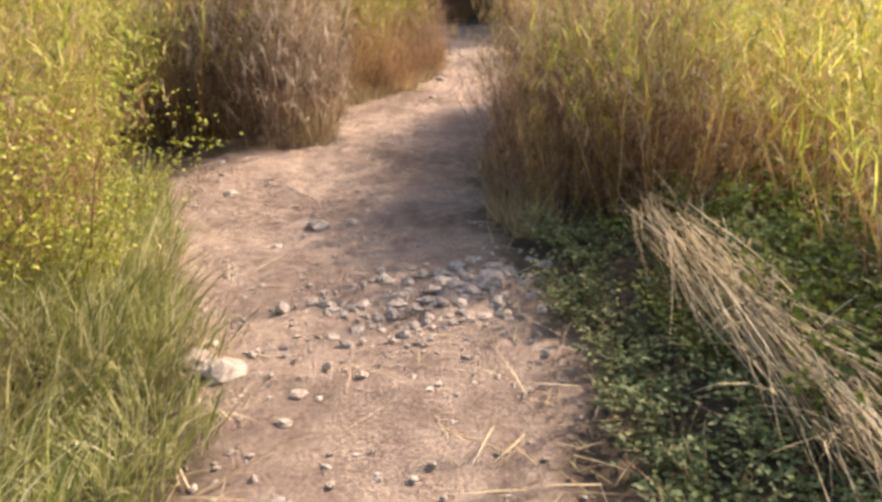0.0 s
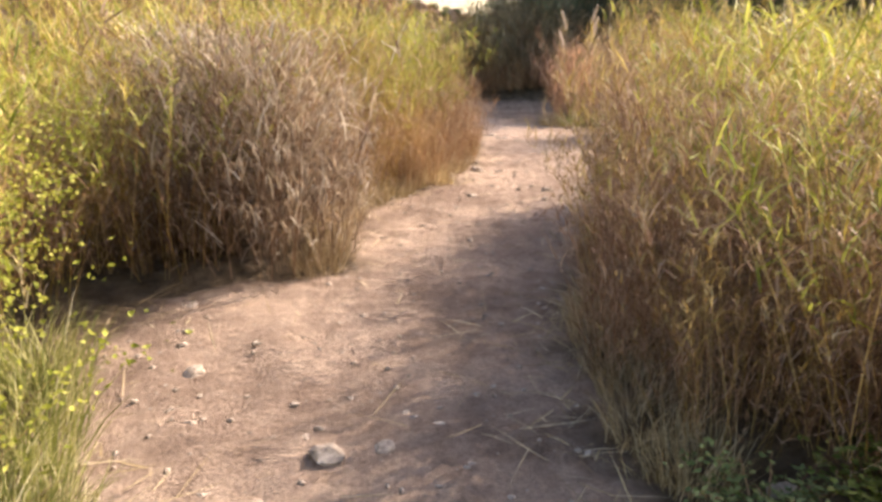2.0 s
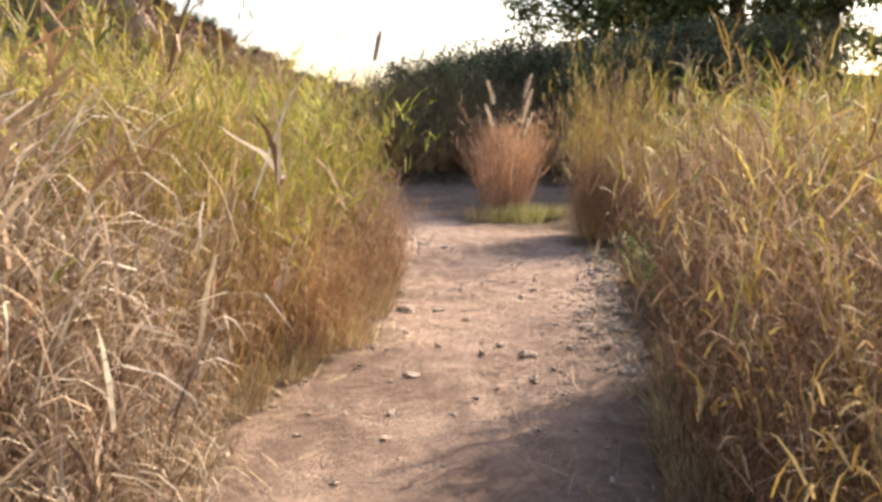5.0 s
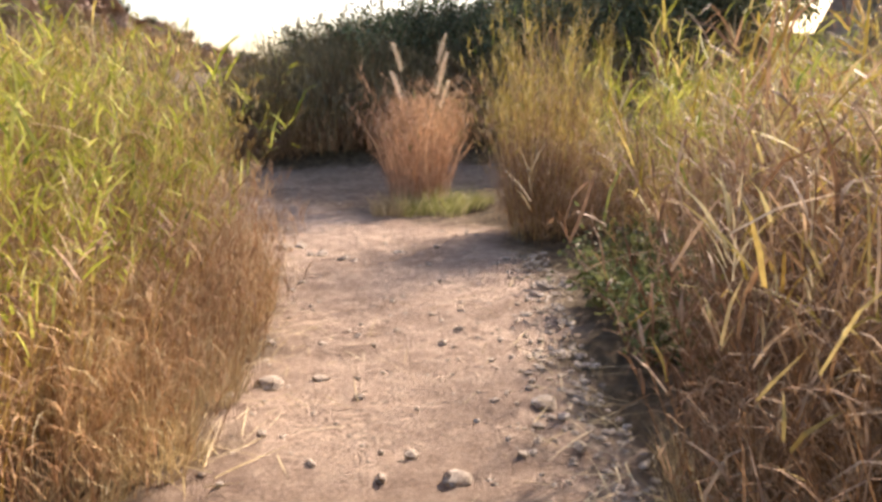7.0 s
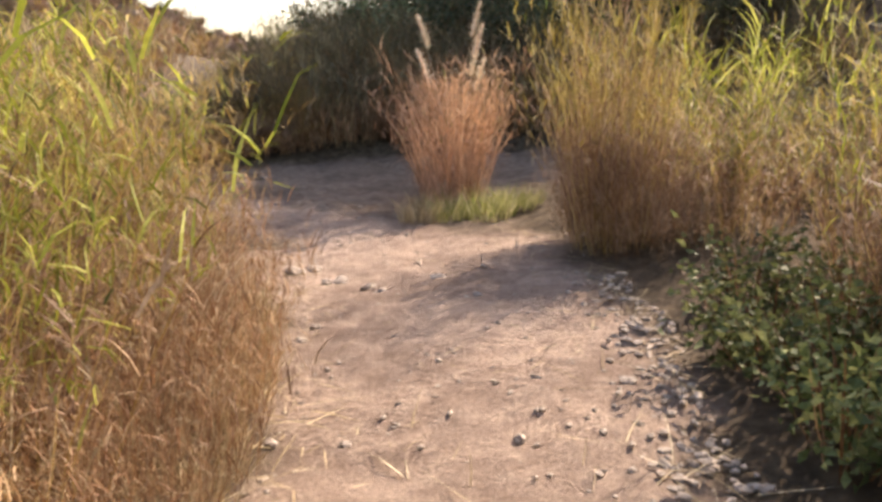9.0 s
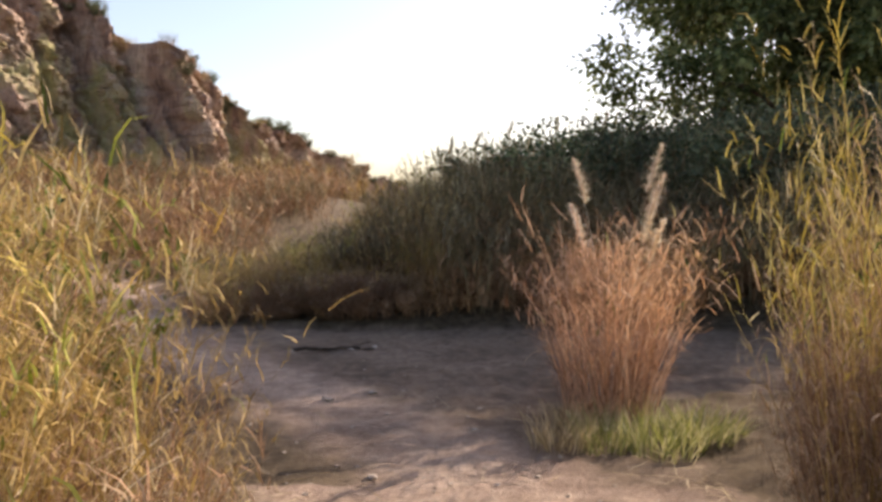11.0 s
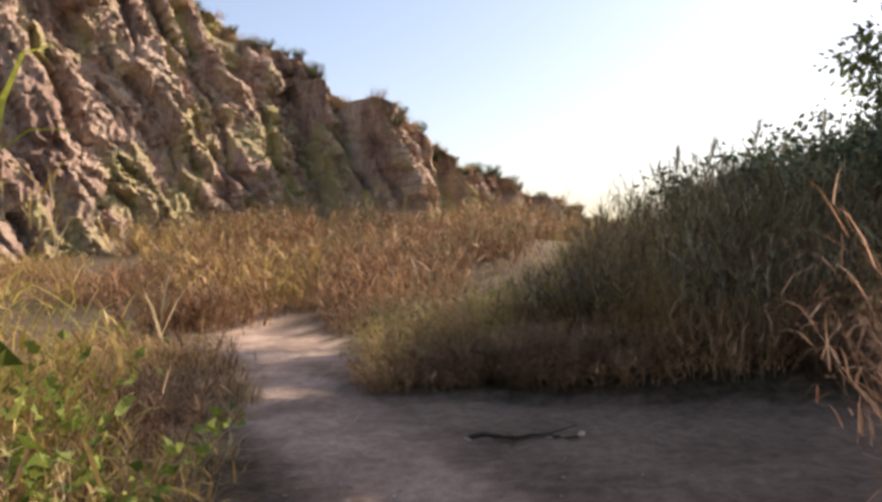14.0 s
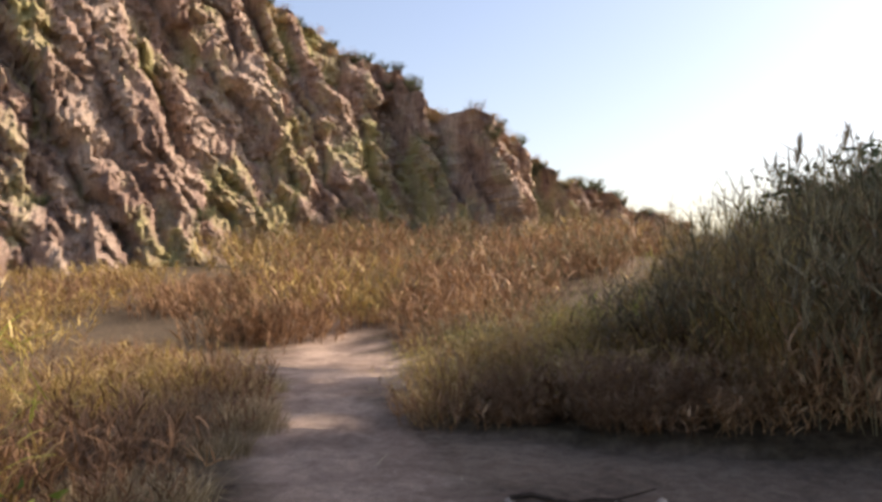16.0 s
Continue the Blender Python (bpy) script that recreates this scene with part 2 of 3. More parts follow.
def tall_grass(seed, h, r, stems, leafs, mats, droop=0.5, heads=12, skirt=120, leaf_len=0.22, green=0, width=0.007, dry=None, dead=0.4):
    """A clump of tall bushy grass: stems, narrow curling leaves along them, withered leaves low down, hanging dead blades, seed heads."""
    root = new("grass_clump")
    g = random.Random(seed)
    st, lv, lo, sk, hd, gr = (Strips(seed + k) for k in range(1, 7))
    lines = []
    for _ in range(stems):
        x, y, a = disc(g, r)
        lean = 0.03 + 0.3 * math.hypot(x, y) / r * g.uniform(0.2, 1.2)
        lines.append(st.strip((x, y, -0.05), a + g.uniform(-0.9, 0.9), lean, h * g.uniform(0.4, 1.0) ** 0.8, width * g.uniform(0.5, 1.1), droop * g.uniform(0.1, 1.1), 6, 0.97, 0.13))
    for _ in range(leafs):
        pts = g.choice(lines)
        k = g.uniform(0.04, 1.0) ** 0.9 * (len(pts) - 1)
        i = min(int(k), len(pts) - 2)
        p = pts[i].lerp(pts[i + 1], k - i)
        target = gr if g.random() < green else lv
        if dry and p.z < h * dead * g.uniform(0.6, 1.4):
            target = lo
        target.strip(p, g.uniform(0, math.tau), g.uniform(0.2, 1.2), leaf_len * g.uniform(0.4, 1.6), width * g.uniform(0.8, 1.9), g.uniform(0.3, 2.1), 3, 1.0, 0.15)
    for _ in range(skirt):
        x, y, a = disc(g, r)
        z = g.uniform(0.12, 0.7) * h
        q = 0.75 + 0.5 * g.random()
        sk.strip((x * q, y * q, z), a + g.uniform(-0.9, 0.9), g.uniform(0.3, 1.0), g.uniform(0.16, 0.46), width * g.uniform(0.5, 1.2), g.uniform(1.7, 2.7), 5, 1.0, 0.14)
    for pts in g.sample(lines, min(heads, len(lines))):
        p = pts[-1]
        for _ in range(9):
            hd.strip(p + Vector((0, 0, g.uniform(-0.16, 0.02))), g.uniform(0, math.tau), g.uniform(0.15, 0.7), g.uniform(0.05, 0.12), 0.006, 0.6, 2, 1.0)
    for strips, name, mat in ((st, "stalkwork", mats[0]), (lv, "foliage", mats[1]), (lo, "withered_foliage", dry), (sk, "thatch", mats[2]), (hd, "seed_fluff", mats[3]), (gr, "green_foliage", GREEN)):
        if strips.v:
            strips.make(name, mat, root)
    return root


def low_grass(seed, h, r, blades, mat, droop=1.0, name="grass_tuft", width=0.009):
    g, s = random.Random(seed), Strips(seed + 9)
    for _ in range(blades):
        x, y, a = disc(g, r)
        s.strip((x, y, -0.03), a + g.uniform(-1.5, 1.5), g.uniform(0.05, 0.6), h * g.uniform(0.4, 1.0), width * g.uniform(0.6, 1.4), droop * g.uniform(0.3, 1.5), 4, 1.0, 0.1)
    return s.make(name, mat)


def tuft_of_canes(seed, h, r, canes, mat):
    """Upright cane grass: stout stalks with long arching strap leaves."""
    root = new("cane_grass")
    g, st, lv = random.Random(seed), Strips(seed + 1), Strips(seed + 2)
    for _ in range(canes):
        x, y, a = disc(g, r)
        pts = st.strip((x, y, -0.05), a, g.uniform(0.02, 0.2), h * g.uniform(0.65, 1.0), 0.016, g.uniform(0.05, 0.35), 7, 0.85, 0.05)
        for k in range(9):
            q = g.uniform(0.2, 0.98) * 7
            i = min(int(q), 6)
            lv.strip(pts[i].lerp(pts[i + 1], q - i), g.uniform(0, math.tau), g.uniform(0.2, 0.7), g.uniform(0.25, 0.6), g.uniform(0.012, 0.024), g.uniform(0.6, 1.9), 6, 1.0, 0.06)
    st.make("stalkwork", STRAW, root)
    lv.make("foliage", mat, root)
    return root


def leafy_shrub(seed, h, r, twigs, leaves, leaf_size, mat):
    root = new("shrub")
    g, st, lv = random.Random(seed), Strips(seed + 1), Strips(seed + 2)
    for _ in range(twigs):
        x, y, a = disc(g, r * 0.4)
        pts = st.strip((x, y, -0.05), a + g.uniform(-0.6, 0.6), g.uniform(0.1, 0.6), h * g.uniform(0.55, 1.05), 0.014, g.uniform(0.0, 0.9), 6, 0.8, 0.15)
        for _ in range(leaves // twigs):
            k = g.uniform(0.15, 1.0) * (len(pts) - 1)
            i = min(int(k), len(pts) - 2)
            p = pts[i].lerp(pts[i + 1], k - i) + Vector((g.gauss(0, 0.05), g.gauss(0, 0.05), g.gauss(0, 0.05))) * (r * 2)
            lv.leaf(p, (g.uniform(-1, 1), g.uniform(-1, 1), g.uniform(-0.7, 0.6)), leaf_size * g.uniform(0.6, 1.3), leaf_size * g.uniform(0.4, 0.7))
    st.make("twigwork", BROWN, root)
    lv.make("foliage", mat, root)
    return root


def put(proto, x, y, s=1.0, rz=0.0, sz=None, lift=0.0, lean=0.0):
    z = height(x, y) + lift
    m = pose(x, y, z, lean, 0, rz) @ Matrix.Diagonal((s, s, sz or s, 1))
    return copy_thing(proto, m)


# ---- ground ----
def axis(lo, hi, step, far, grow=1.25):
    vals, v, d = [], lo, step
    while v > -far:
        d *= grow
        v -= d
        vals.append(v)
    vals = vals[::-1] + list(np.arange(lo, hi, step))
    v, d = hi, step
    while v < far:
        vals.append(v)
        d *= grow
        v += d
    return [float(q) for q in vals]


def build_ground():
    xs, ys = axis(-5.5, 5.5, 0.075, 900), axis(0.0, 23.0, 0.085, 900)
    verts = [(x, y, height(x, y)) for y in ys for x in xs]
    n = len(xs)
    faces = [(j * n + i, j * n + i + 1, (j + 1) * n + i + 1, (j + 1) * n + i) for j in range(len(ys) - 1) for i in range(n - 1)]
    ob = mesh_object("ground", verts, faces, EARTH, True)
    mask = ob.data.attributes.new("trodden", "FLOAT", "POINT")
    vals = []
    for x, y, _ in verts:
        wob = 0.28 * noise.noise((x * 1.6, y * 1.6, 7)) + 0.12 * noise.noise((x * 6, y * 6, 2))
        inside = min(x - edge(LEFT_EDGE, y), edge(RIGHT_EDGE, y) - x)
        v = ramp((inside + 0.18 + wob) / 0.35)
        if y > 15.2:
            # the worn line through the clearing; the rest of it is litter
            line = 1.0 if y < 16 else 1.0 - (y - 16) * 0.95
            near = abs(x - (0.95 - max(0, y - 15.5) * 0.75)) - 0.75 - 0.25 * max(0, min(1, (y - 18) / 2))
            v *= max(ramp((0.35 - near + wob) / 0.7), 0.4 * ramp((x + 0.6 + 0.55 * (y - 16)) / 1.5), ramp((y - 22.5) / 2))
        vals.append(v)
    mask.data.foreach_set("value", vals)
    return tagged(ob, "trodden pale dirt trail with litter beside it", "ground", kind="structure")


build_ground()


# ---- cliff ----
CLIFF_LINE = [(-66, -5), (-52, 16), (-40, 34), (-31, 45), (-26.5, 53), (-21.5, 62), (-15.3, 61.5), (-14.6, 66), (-13.6, 70.5), (-11.2, 70), (-10.6, 76), (-8.8, 80.5), (-7, 80), (-5, 92), (2, 106), (16, 130)]
CLIFF_TOP = [(-66, 28), (-52, 27), (-40, 24.5), (-31, 24.2), (-26.5, 21.2), (-21.5, 16.4), (-15.3, 12.3), (-13.6, 10.6), (-11.2, 8.9), (-8.8, 7.3), (-7, 6.6), (-5, 5.4), (2, 4.0), (16, 3)]


def build_cliff():
    pts = [Vector(p) for p in CLIFF_LINE]
    run = [0.0]
    for a, b in zip(pts, pts[1:]):
        run.append(run[-1] + (b - a).length)
    count, rows = 760, 120
    verts = []
    for i in range(count + 1):
        s = run[-1] * (0.12 + 0.88 * i / count)
        j = max(k for k in range(len(run) - 1) if run[k] <= s + 1e-6)
        k = (s - run[j]) / (run[j + 1] - run[j])
        p = pts[j].lerp(pts[j + 1], k)
        out = Vector((0.8, -0.6))
        top = edge(CLIFF_TOP, p.x) + 0.9 * noise.noise((s * 0.25, 0, 5)) + 0.5 * noise.noise((s * 0.9, 0, 5))
        for r in range(rows + 1):
            v = r / rows
            z = top * v
            back = 0.3 * z
            bend = noise.noise((s * 0.22, z * 0.22, 12)) + 0.4 * noise.noise((s * 0.8, z * 0.6, 15))
            u = s + 0.35 * z + 0.9 * bend
            rib = 3.6 * abs(noise.noise((u * 0.17, z * 0.045, 0))) + 2.1 * abs(noise.noise((u * 0.45, z * 0.09 + bend * 0.2, 4)))
            f1, b1 = noise.voronoi(Vector((u * 0.55, z * 0.2 + 0.35 * bend, 2)))
            f2, b2 = noise.voronoi(Vector((u * 1.5, z * 0.62 + bend, 7)))
            block = 0.75 * noise.cell(b1[0] * 7.3) + 0.3 * noise.cell(b2[0] * 9.1)
            crack = 2.0 * min(0.5, f1[1] - f1[0]) + 0.9 * min(0.5, f2[1] - f2[0])
            slab = 0.55 * noise.noise((u * 0.9 + 0.7 * z, z * 0.35, 21)) + 0.4 * abs(noise.noise((u * 2.2, z * 0.8, 8))) + 0.5 * abs(noise.noise((u * 4.2, z * 1.7, 8))) + 0.2 * noise.noise((u * 10, z * 6, 8))
            push = 0.8 * rib + 0.55 * crack + slab + block
            foot = 3.0 * ramp((0.18 - v) / 0.18) * (0.6 + 0.6 * noise.noise((s * 0.2, 1, 1)))
            e = push + foot - back
            verts.append((p.x + out.x * e, p.y + out.y * e, z + 0.2 * noise.noise((s * 1.1, z * 1.1, 3))))
        # the ground behind the rim
        verts.append((verts[-1][0] - out.x * 1.5, verts[-1][1] - out.y * 1.5, verts[-1][2] - 1.5))
    n = rows + 2
    faces = [(i * n + r, (i + 1) * n + r, (i + 1) * n + r + 1, i * n + r + 1) for i in range(count) for r in range(n - 1)]
    ob = mesh_object("cliff", verts, faces, CLIFF)
    return tagged(ob, "craggy brown quarry cliff with cracked ledges", "cliff", kind="structure"), verts, n, count, rows


cliff, cliff_verts, cliff_n, cliff_count, cliff_rows = build_cliff()

# ---- pale bank beyond the field ----
def build_bank():
    verts, cols, rows = [], 120, 40
    for i in range(cols + 1):
        k = i / cols
        x, y = 11.5 + 8.5 * k, 22.5 - 9.5 * k - 2.0 * math.sin(k * math.pi)
        top = 6.5 * ramp(k * 6 + 0.15) + 0.5 * noise.noise((k * 9, 0, 31))
        for r in range(rows + 1):
            z = height(x, y) - 0.1 + top * r / rows
            e = 0.3 * z - 0.9 * abs(noise.noise((k * 14, z * 0.3, 33))) - 0.3 * noise.noise((k * 45, z * 1.5, 34))
            verts.append((x + 0.75 * e, y + 0.66 * e, z))
        verts.append((x + 6.0, y + 5.0, height(x, y) - 0.2))
    n = rows + 2
    faces = [(i * n + r, (i + 1) * n + r, (i + 1) * n + r + 1, i * n + r + 1) for i in range(cols) for r in range(n - 1)]
    return tagged(mesh_object("earth_bank", verts, faces, CLIFF), "pale bare earth bank beyond the grass field", "bank", kind="structure")


build_bank()

# ---- plant kinds ----
T = Matrix.Translation((0, 0, -200))
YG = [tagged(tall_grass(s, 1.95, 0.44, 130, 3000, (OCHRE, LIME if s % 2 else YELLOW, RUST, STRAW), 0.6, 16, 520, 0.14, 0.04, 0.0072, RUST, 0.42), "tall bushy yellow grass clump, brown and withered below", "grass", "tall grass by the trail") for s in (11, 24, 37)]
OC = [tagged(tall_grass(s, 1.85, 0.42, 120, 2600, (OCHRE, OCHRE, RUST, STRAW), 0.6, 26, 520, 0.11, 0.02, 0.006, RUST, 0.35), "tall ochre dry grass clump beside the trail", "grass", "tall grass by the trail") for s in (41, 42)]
YL = [tagged(tall_grass(s, 2.0, 0.6, 70, 620, (OCHRE, YELLOW if s % 2 else LIME, RUST, STRAW), 0.5, 8, 60, 0.26, 0.05, 0.011, RUST, 0.3), "tall yellow grass clump in the field", "grass", "tall grass behind the trail") for s in (12, 25)]
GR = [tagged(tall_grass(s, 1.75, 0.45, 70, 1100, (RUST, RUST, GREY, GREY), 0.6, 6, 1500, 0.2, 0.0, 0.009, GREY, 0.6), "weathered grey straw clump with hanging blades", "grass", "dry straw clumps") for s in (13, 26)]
RD = [tagged(tall_grass(s, 0.95, 0.42, 170, 900, (RED, RED, STRAW, RED), 0.9, 10, 220, 0.12, 0.0, 0.005), "low russet dry weeds beside the trail", "weeds", "russet weeds") for s in (14, 27)]
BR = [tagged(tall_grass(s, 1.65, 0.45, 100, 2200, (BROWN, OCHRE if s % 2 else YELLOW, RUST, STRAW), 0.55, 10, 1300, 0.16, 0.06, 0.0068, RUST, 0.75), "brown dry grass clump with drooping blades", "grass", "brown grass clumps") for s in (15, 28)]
OL = [tagged(tall_grass(s, 1.35, 0.7, 60, 800, (OLIVE, OLIVE, BROWN, STRAW), 0.9, 8, 120, 0.24, 0.0, 0.012, BROWN, 0.3), "dull olive reeds on the mound", "reeds", "reeds on the mound") for s in (16, 29, 30)]
FB = [tagged(tall_grass(s, 1.0, 0.9, 60, 480, (BROWN, mat, BROWN, STRAW), 0.9, 4, 70, 0.26, 0.0, 0.018), lab, "bush", "brush below the cliff") for s, mat, lab in ((17, BROWN, "brown dry brush below the cliff"), (31, OCHRE, "ochre dry brush below the cliff"), (32, RED, "russet dry brush below the cliff"))]
LG = [tagged(low_grass(s, 0.5, 0.3, 260, mat), lab, "grass", "grass tufts") for s, mat, lab in ((18, SAGE, "short pale green grass tuft"), (33, SAGE, "short pale green grass tuft"), (34, STRAW, "short dry straw tuft"))]
WD = [tagged(leafy_shrub(s, 0.55, 0.4, 26, 620, 0.06, mat), lab, "weeds", "leafy weeds") for s, mat, lab in ((19, GREEN, "low green leafy weeds"), (35, DARK, "low dark leafy weeds in shade"))]
SH = [tagged(leafy_shrub(s, 1.5, 0.5, 26, 1300, 0.085, GREEN), "broad-leaved green shrub beside the clearing", "shrub", "green shrubs") for s in (20,)]
BU = [tagged(leafy_shrub(s, 1.5, 0.85, 46, 2000, 0.1, SLATE), "grey-green leafy bush on the mound", "bush", "bushes on the mound") for s in (22, 23)]
CN = [tagged(tuft_of_canes(s, 1.75, 0.28, 22, LIME), "bright green cane grass with strap leaves", "grass", "cane grass") for s in (44, 45)]
LB = [tagged(leafy_shrub(s, 1.7, 0.6, 60, 4200, 0.04, LIME), "bright yellow-green leafy bush", "bush", "yellow-green bushes") for s in (21,)]
PROTOS = YG + OC + YL + GR + RD + BR + OL + FB + LG + WD + SH + LB + BU + CN

R = random.Random(5)


def some(kinds, x, y, s=1.0, sz=None, lean=0.0):
    k = s * R.uniform(0.88, 1.12)
    return put(R.choice(kinds), x, y, k, R.uniform(0, 360), (sz or s) * R.uniform(0.9, 1.1), 0, lean)


BEDS = {}


def later(kinds, bed, x, y, s=1.0, sz=None):
    """Notes a plant for one of the wide beds, which are joined at the end."""
    k = s * R.uniform(0.85, 1.15)
    m = pose(x, y, height(x, y), 0, 0, R.uniform(0, 360)) @ Matrix.Diagonal((k, k, (sz or s) * R.uniform(0.85, 1.15), 1))
    BEDS.setdefault(bed, []).append((R.choice(kinds), m))


def join_bed(name, items, label, category):
    co, faces, slots, mats, start = [], [], [], [], 0
    cache = {}
    for proto, m in items:
        for ch in (proto.children or (proto,)):
            me = ch.data
            if me.name not in cache:
                a = np.empty(len(me.vertices) * 3)
                me.vertices.foreach_get("co", a)
                cache[me.name] = (np.c_[a.reshape(-1, 3), np.ones(len(a) // 3)], [tuple(p.vertices) for p in me.polygons])
            a, f = cache[me.name]
            co.append(a @ np.array(m).T[:, :3])
            faces.extend(tuple(i + start for i in p) for p in f)
            start += len(a)
            if me.materials[0] not in mats:
                mats.append(me.materials[0])
            slots.extend([mats.index(me.materials[0])] * len(f))
    me = bpy.data.meshes.new(name)
    me.from_pydata(np.concatenate(co).tolist(), [], faces)
    for q in mats:
        me.materials.append(q)
    me.polygons.foreach_set("material_index", slots)
    me.update()
    return tagged(new(name, me), label, category, kind="stuff")


# ---- left side of the trail ----
for x, y, s, sz in ((-1.5, 6.95, 1.0, 1.05), (-1.95, 7.25, 1.0, 1.1), (-1.3, 7.45, 0.8, 1.0), (-2.6, 7.5, 1.0, 1.0)):
    some(GR, x, y, s, sz)
for y in np.arange(7.9, 14.6, 0.5):
    e = edge(LEFT_EDGE, y)
    front = 0.42 if y < 9.8 else 0.72 if y < 13.6 else 1.35
    some(OC if y > 12.3 else YG + OC[:1], e - front + R.uniform(-0.08, 0.08), y, 0.9, R.uniform(0.86, 1.06))
    some(OC if y > 12.8 else YG, e - front - 0.6 + R.uniform(-0.1, 0.1), y + 0.2, 1.0, 1.05)
    if 9.6 < y < 13.2:
        some(RD, e - 0.28, y + R.uniform(-0.1, 0.1), 0.85, 0.95 if y < 12.2 else 0.7)
        some(RD, e - 0.5, y + 0.25, 0.9, 1.1)
    elif y >= 13.2:
        some(OC, e - (0.4 if y < 13.6 else 1.0), y, 0.6, 0.7)
for y in np.arange(7.6, 15.4, 0.75):
    e = edge(LEFT_EDGE, y)
    for k in range(3):
        later(YL, "field", e - 1.9 - 0.8 * k + R.uniform(-0.2, 0.2), y + R.uniform(-0.2, 0.2), 1.0, 0.98)
for y in np.arange(-1.0, 7.0, 0.7):
    for k in range(4):
        e = min(edge(LEFT_EDGE, y), -1.5)
        if k == 0:
            some(YG, e - 0.75 + R.uniform(-0.15, 0.15), y + R.uniform(-0.2, 0.2), 0.9, 0.85)
        else:
            later(YL, "field", e - 0.75 - 0.75 * k + R.uniform(-0.15, 0.15), y + R.uniform(-0.2, 0.2), 0.9, 0.85 + 0.12 * k)
for x, y, s in ((-1.75, 3.3, 0.75), (-2.3, 4.3, 0.75), (-2.2, 2.6, 0.8), (-2.75, 5.2, 0.9)):
    some(LB, x, y, s, s * 0.9)
for y in np.arange(0.9, 4.0, 0.22):
    e = edge(LEFT_EDGE, y)
    some(LG, e - 0.2 + R.uniform(-0.1, 0.1), y, 0.75, 0.6)
    some(LG, e - 0.55 + R.uniform(-0.15, 0.15), y, 1.0, 0.9)
    some(LG[1:] if y < 2.6 else LG[:1], e - 0.95 + R.uniform(-0.15, 0.15), y, 1.0, 1.1)
for y in np.arange(4.0, 5.2, 0.3):
    some(LG[:2], edge(LEFT_EDGE, y) - 0.15, y, 0.8, 0.9)
for x, y in ((-0.2, 12.8), (-0.22, 13.2), (-0.3, 13.05)):
    some(LG[1:2], x, y, 0.7, 0.7)
for y in np.arange(6.9, 14.4, 0.3):
    some(LG[2:], edge(LEFT_EDGE, y) - 0.15 + R.uniform(-0.08, 0.08), y, 0.6, 0.55)
for y in np.arange(4.4, 9.6, 0.3):
    some(LG[2:], edge(RIGHT_EDGE, y) + 0.2 + R.uniform(-0.08, 0.08), y, 0.6, 0.55)
# beside the clearing
some(SH, -1.75, 15.45, 0.9, 0.95)
some(SH, -1.05, 14.2, 0.55, 1.15)
for i in range(46):
    y = R.uniform(15.8, 24.0)
    x = edge(LEFT_EDGE, y) - R.uniform(0.2, 3.4)
    later(FB[1:2] + RD + FB[:1], "brush", x, y, 0.7, 0.62)
for i in range(20):
    y = R.uniform(16.2, 24.0)
    some(LG[2:], edge(LEFT_EDGE, y) - R.uniform(-0.3, 0.4), y, 0.9, 0.7)
for i in range(10):
    later(YL, "field", R.uniform(-4.6, -2.9), R.uniform(15.4, 17.0), 0.8, 0.7)

# ---- right side of the trail ----
for y in np.arange(1.2, 4.2, 0.33):
    for k in range(4):
        some(WD if k else WD[1:], 0.7 + 0.42 * k + R.uniform(-0.12, 0.12), y, 0.8 if k > 1 else 0.62, 0.75 if k > 1 else 0.34)
for y, off, s, sz in ((4.7, 0.5, 0.7, 0.6), (5.2, 0.42, 0.8, 0.72), (4.8, 0.95, 0.9, 0.8), (5.5, 0.85, 0.9, 0.95), (5.8, 0.45, 0.8, 0.85), (6.4, 0.5, 0.9, 1.0)):
    some((BR[0], OC[0], BR[1]), edge(RIGHT_EDGE, y) + off, y, s * 0.9, sz * 0.92)
for y, off, s, sz in ((6.9, 0.45, 0.85, 0.95), (7.4, 0.5, 0.9, 1.02), (8.0, 0.5, 0.9, 1.05), (8.6, 0.48, 0.9, 1.05), (9.0, 0.5, 0.9, 1.1), (9.3, 0.62, 0.85, 1.05), (9.2, 1.05, 1.0, 1.1), (8.3, 1.0, 1.0, 1.1)):
    some(BR, edge(RIGHT_EDGE, y) + off, y, s, sz)
for y in np.arange(4.6, 9.4, 0.55):
    some(YG, max(1.35, edge(RIGHT_EDGE, y) + 1.1) + R.uniform(-0.1, 0.1), y, 0.95, 0.85 if y < 6 else 0.98)
    later(YL, "field", 2.3 + R.uniform(-0.1, 0.1) + max(0, y - 7.5) * 0.25, y, 1.0, 0.9)
# nearly all out of view: clumps added to shade the weeds and trail edge
for y in np.arange(1.7, 4.0, 0.4):
    later(YL, "field", 2.3 + R.uniform(-0.1, 0.1), y, 0.7, 0.85)
for y in np.arange(0.5, 9.0, 0.8):
    for k in range(3):
        later(YL, "field", 3.1 + 0.8 * k + R.uniform(-0.2, 0.2), y, 1.0, 0.8)
for x, y in ((2.15, 10.4), (2.05, 10.8), (2.3, 11.2), (2.6, 10.5), (2.6, 11.4), (2.3, 11.7), (3.0, 11.0), (3.0, 12.0), (2.7, 12.4), (3.4, 11.6)):
    some(WD[1:], x, y, 1.0, 1.0)
for x, y, s, sz in ((2.72, 14.25, 0.85, 1.27), (2.85, 14.6, 0.85, 1.15), (3.5, 13.9, 0.9, 0.7), (2.9, 10.3, 0.9, 1.0), (3.0, 10.9, 0.9, 1.0), (3.05, 11.5, 0.9, 0.95), (3.7, 11.0, 1.0, 1.0), (3.8, 12.6, 0.8, 0.75)):
    some(YG[1:2] if y > 13.8 else YG, x, y, s, sz)
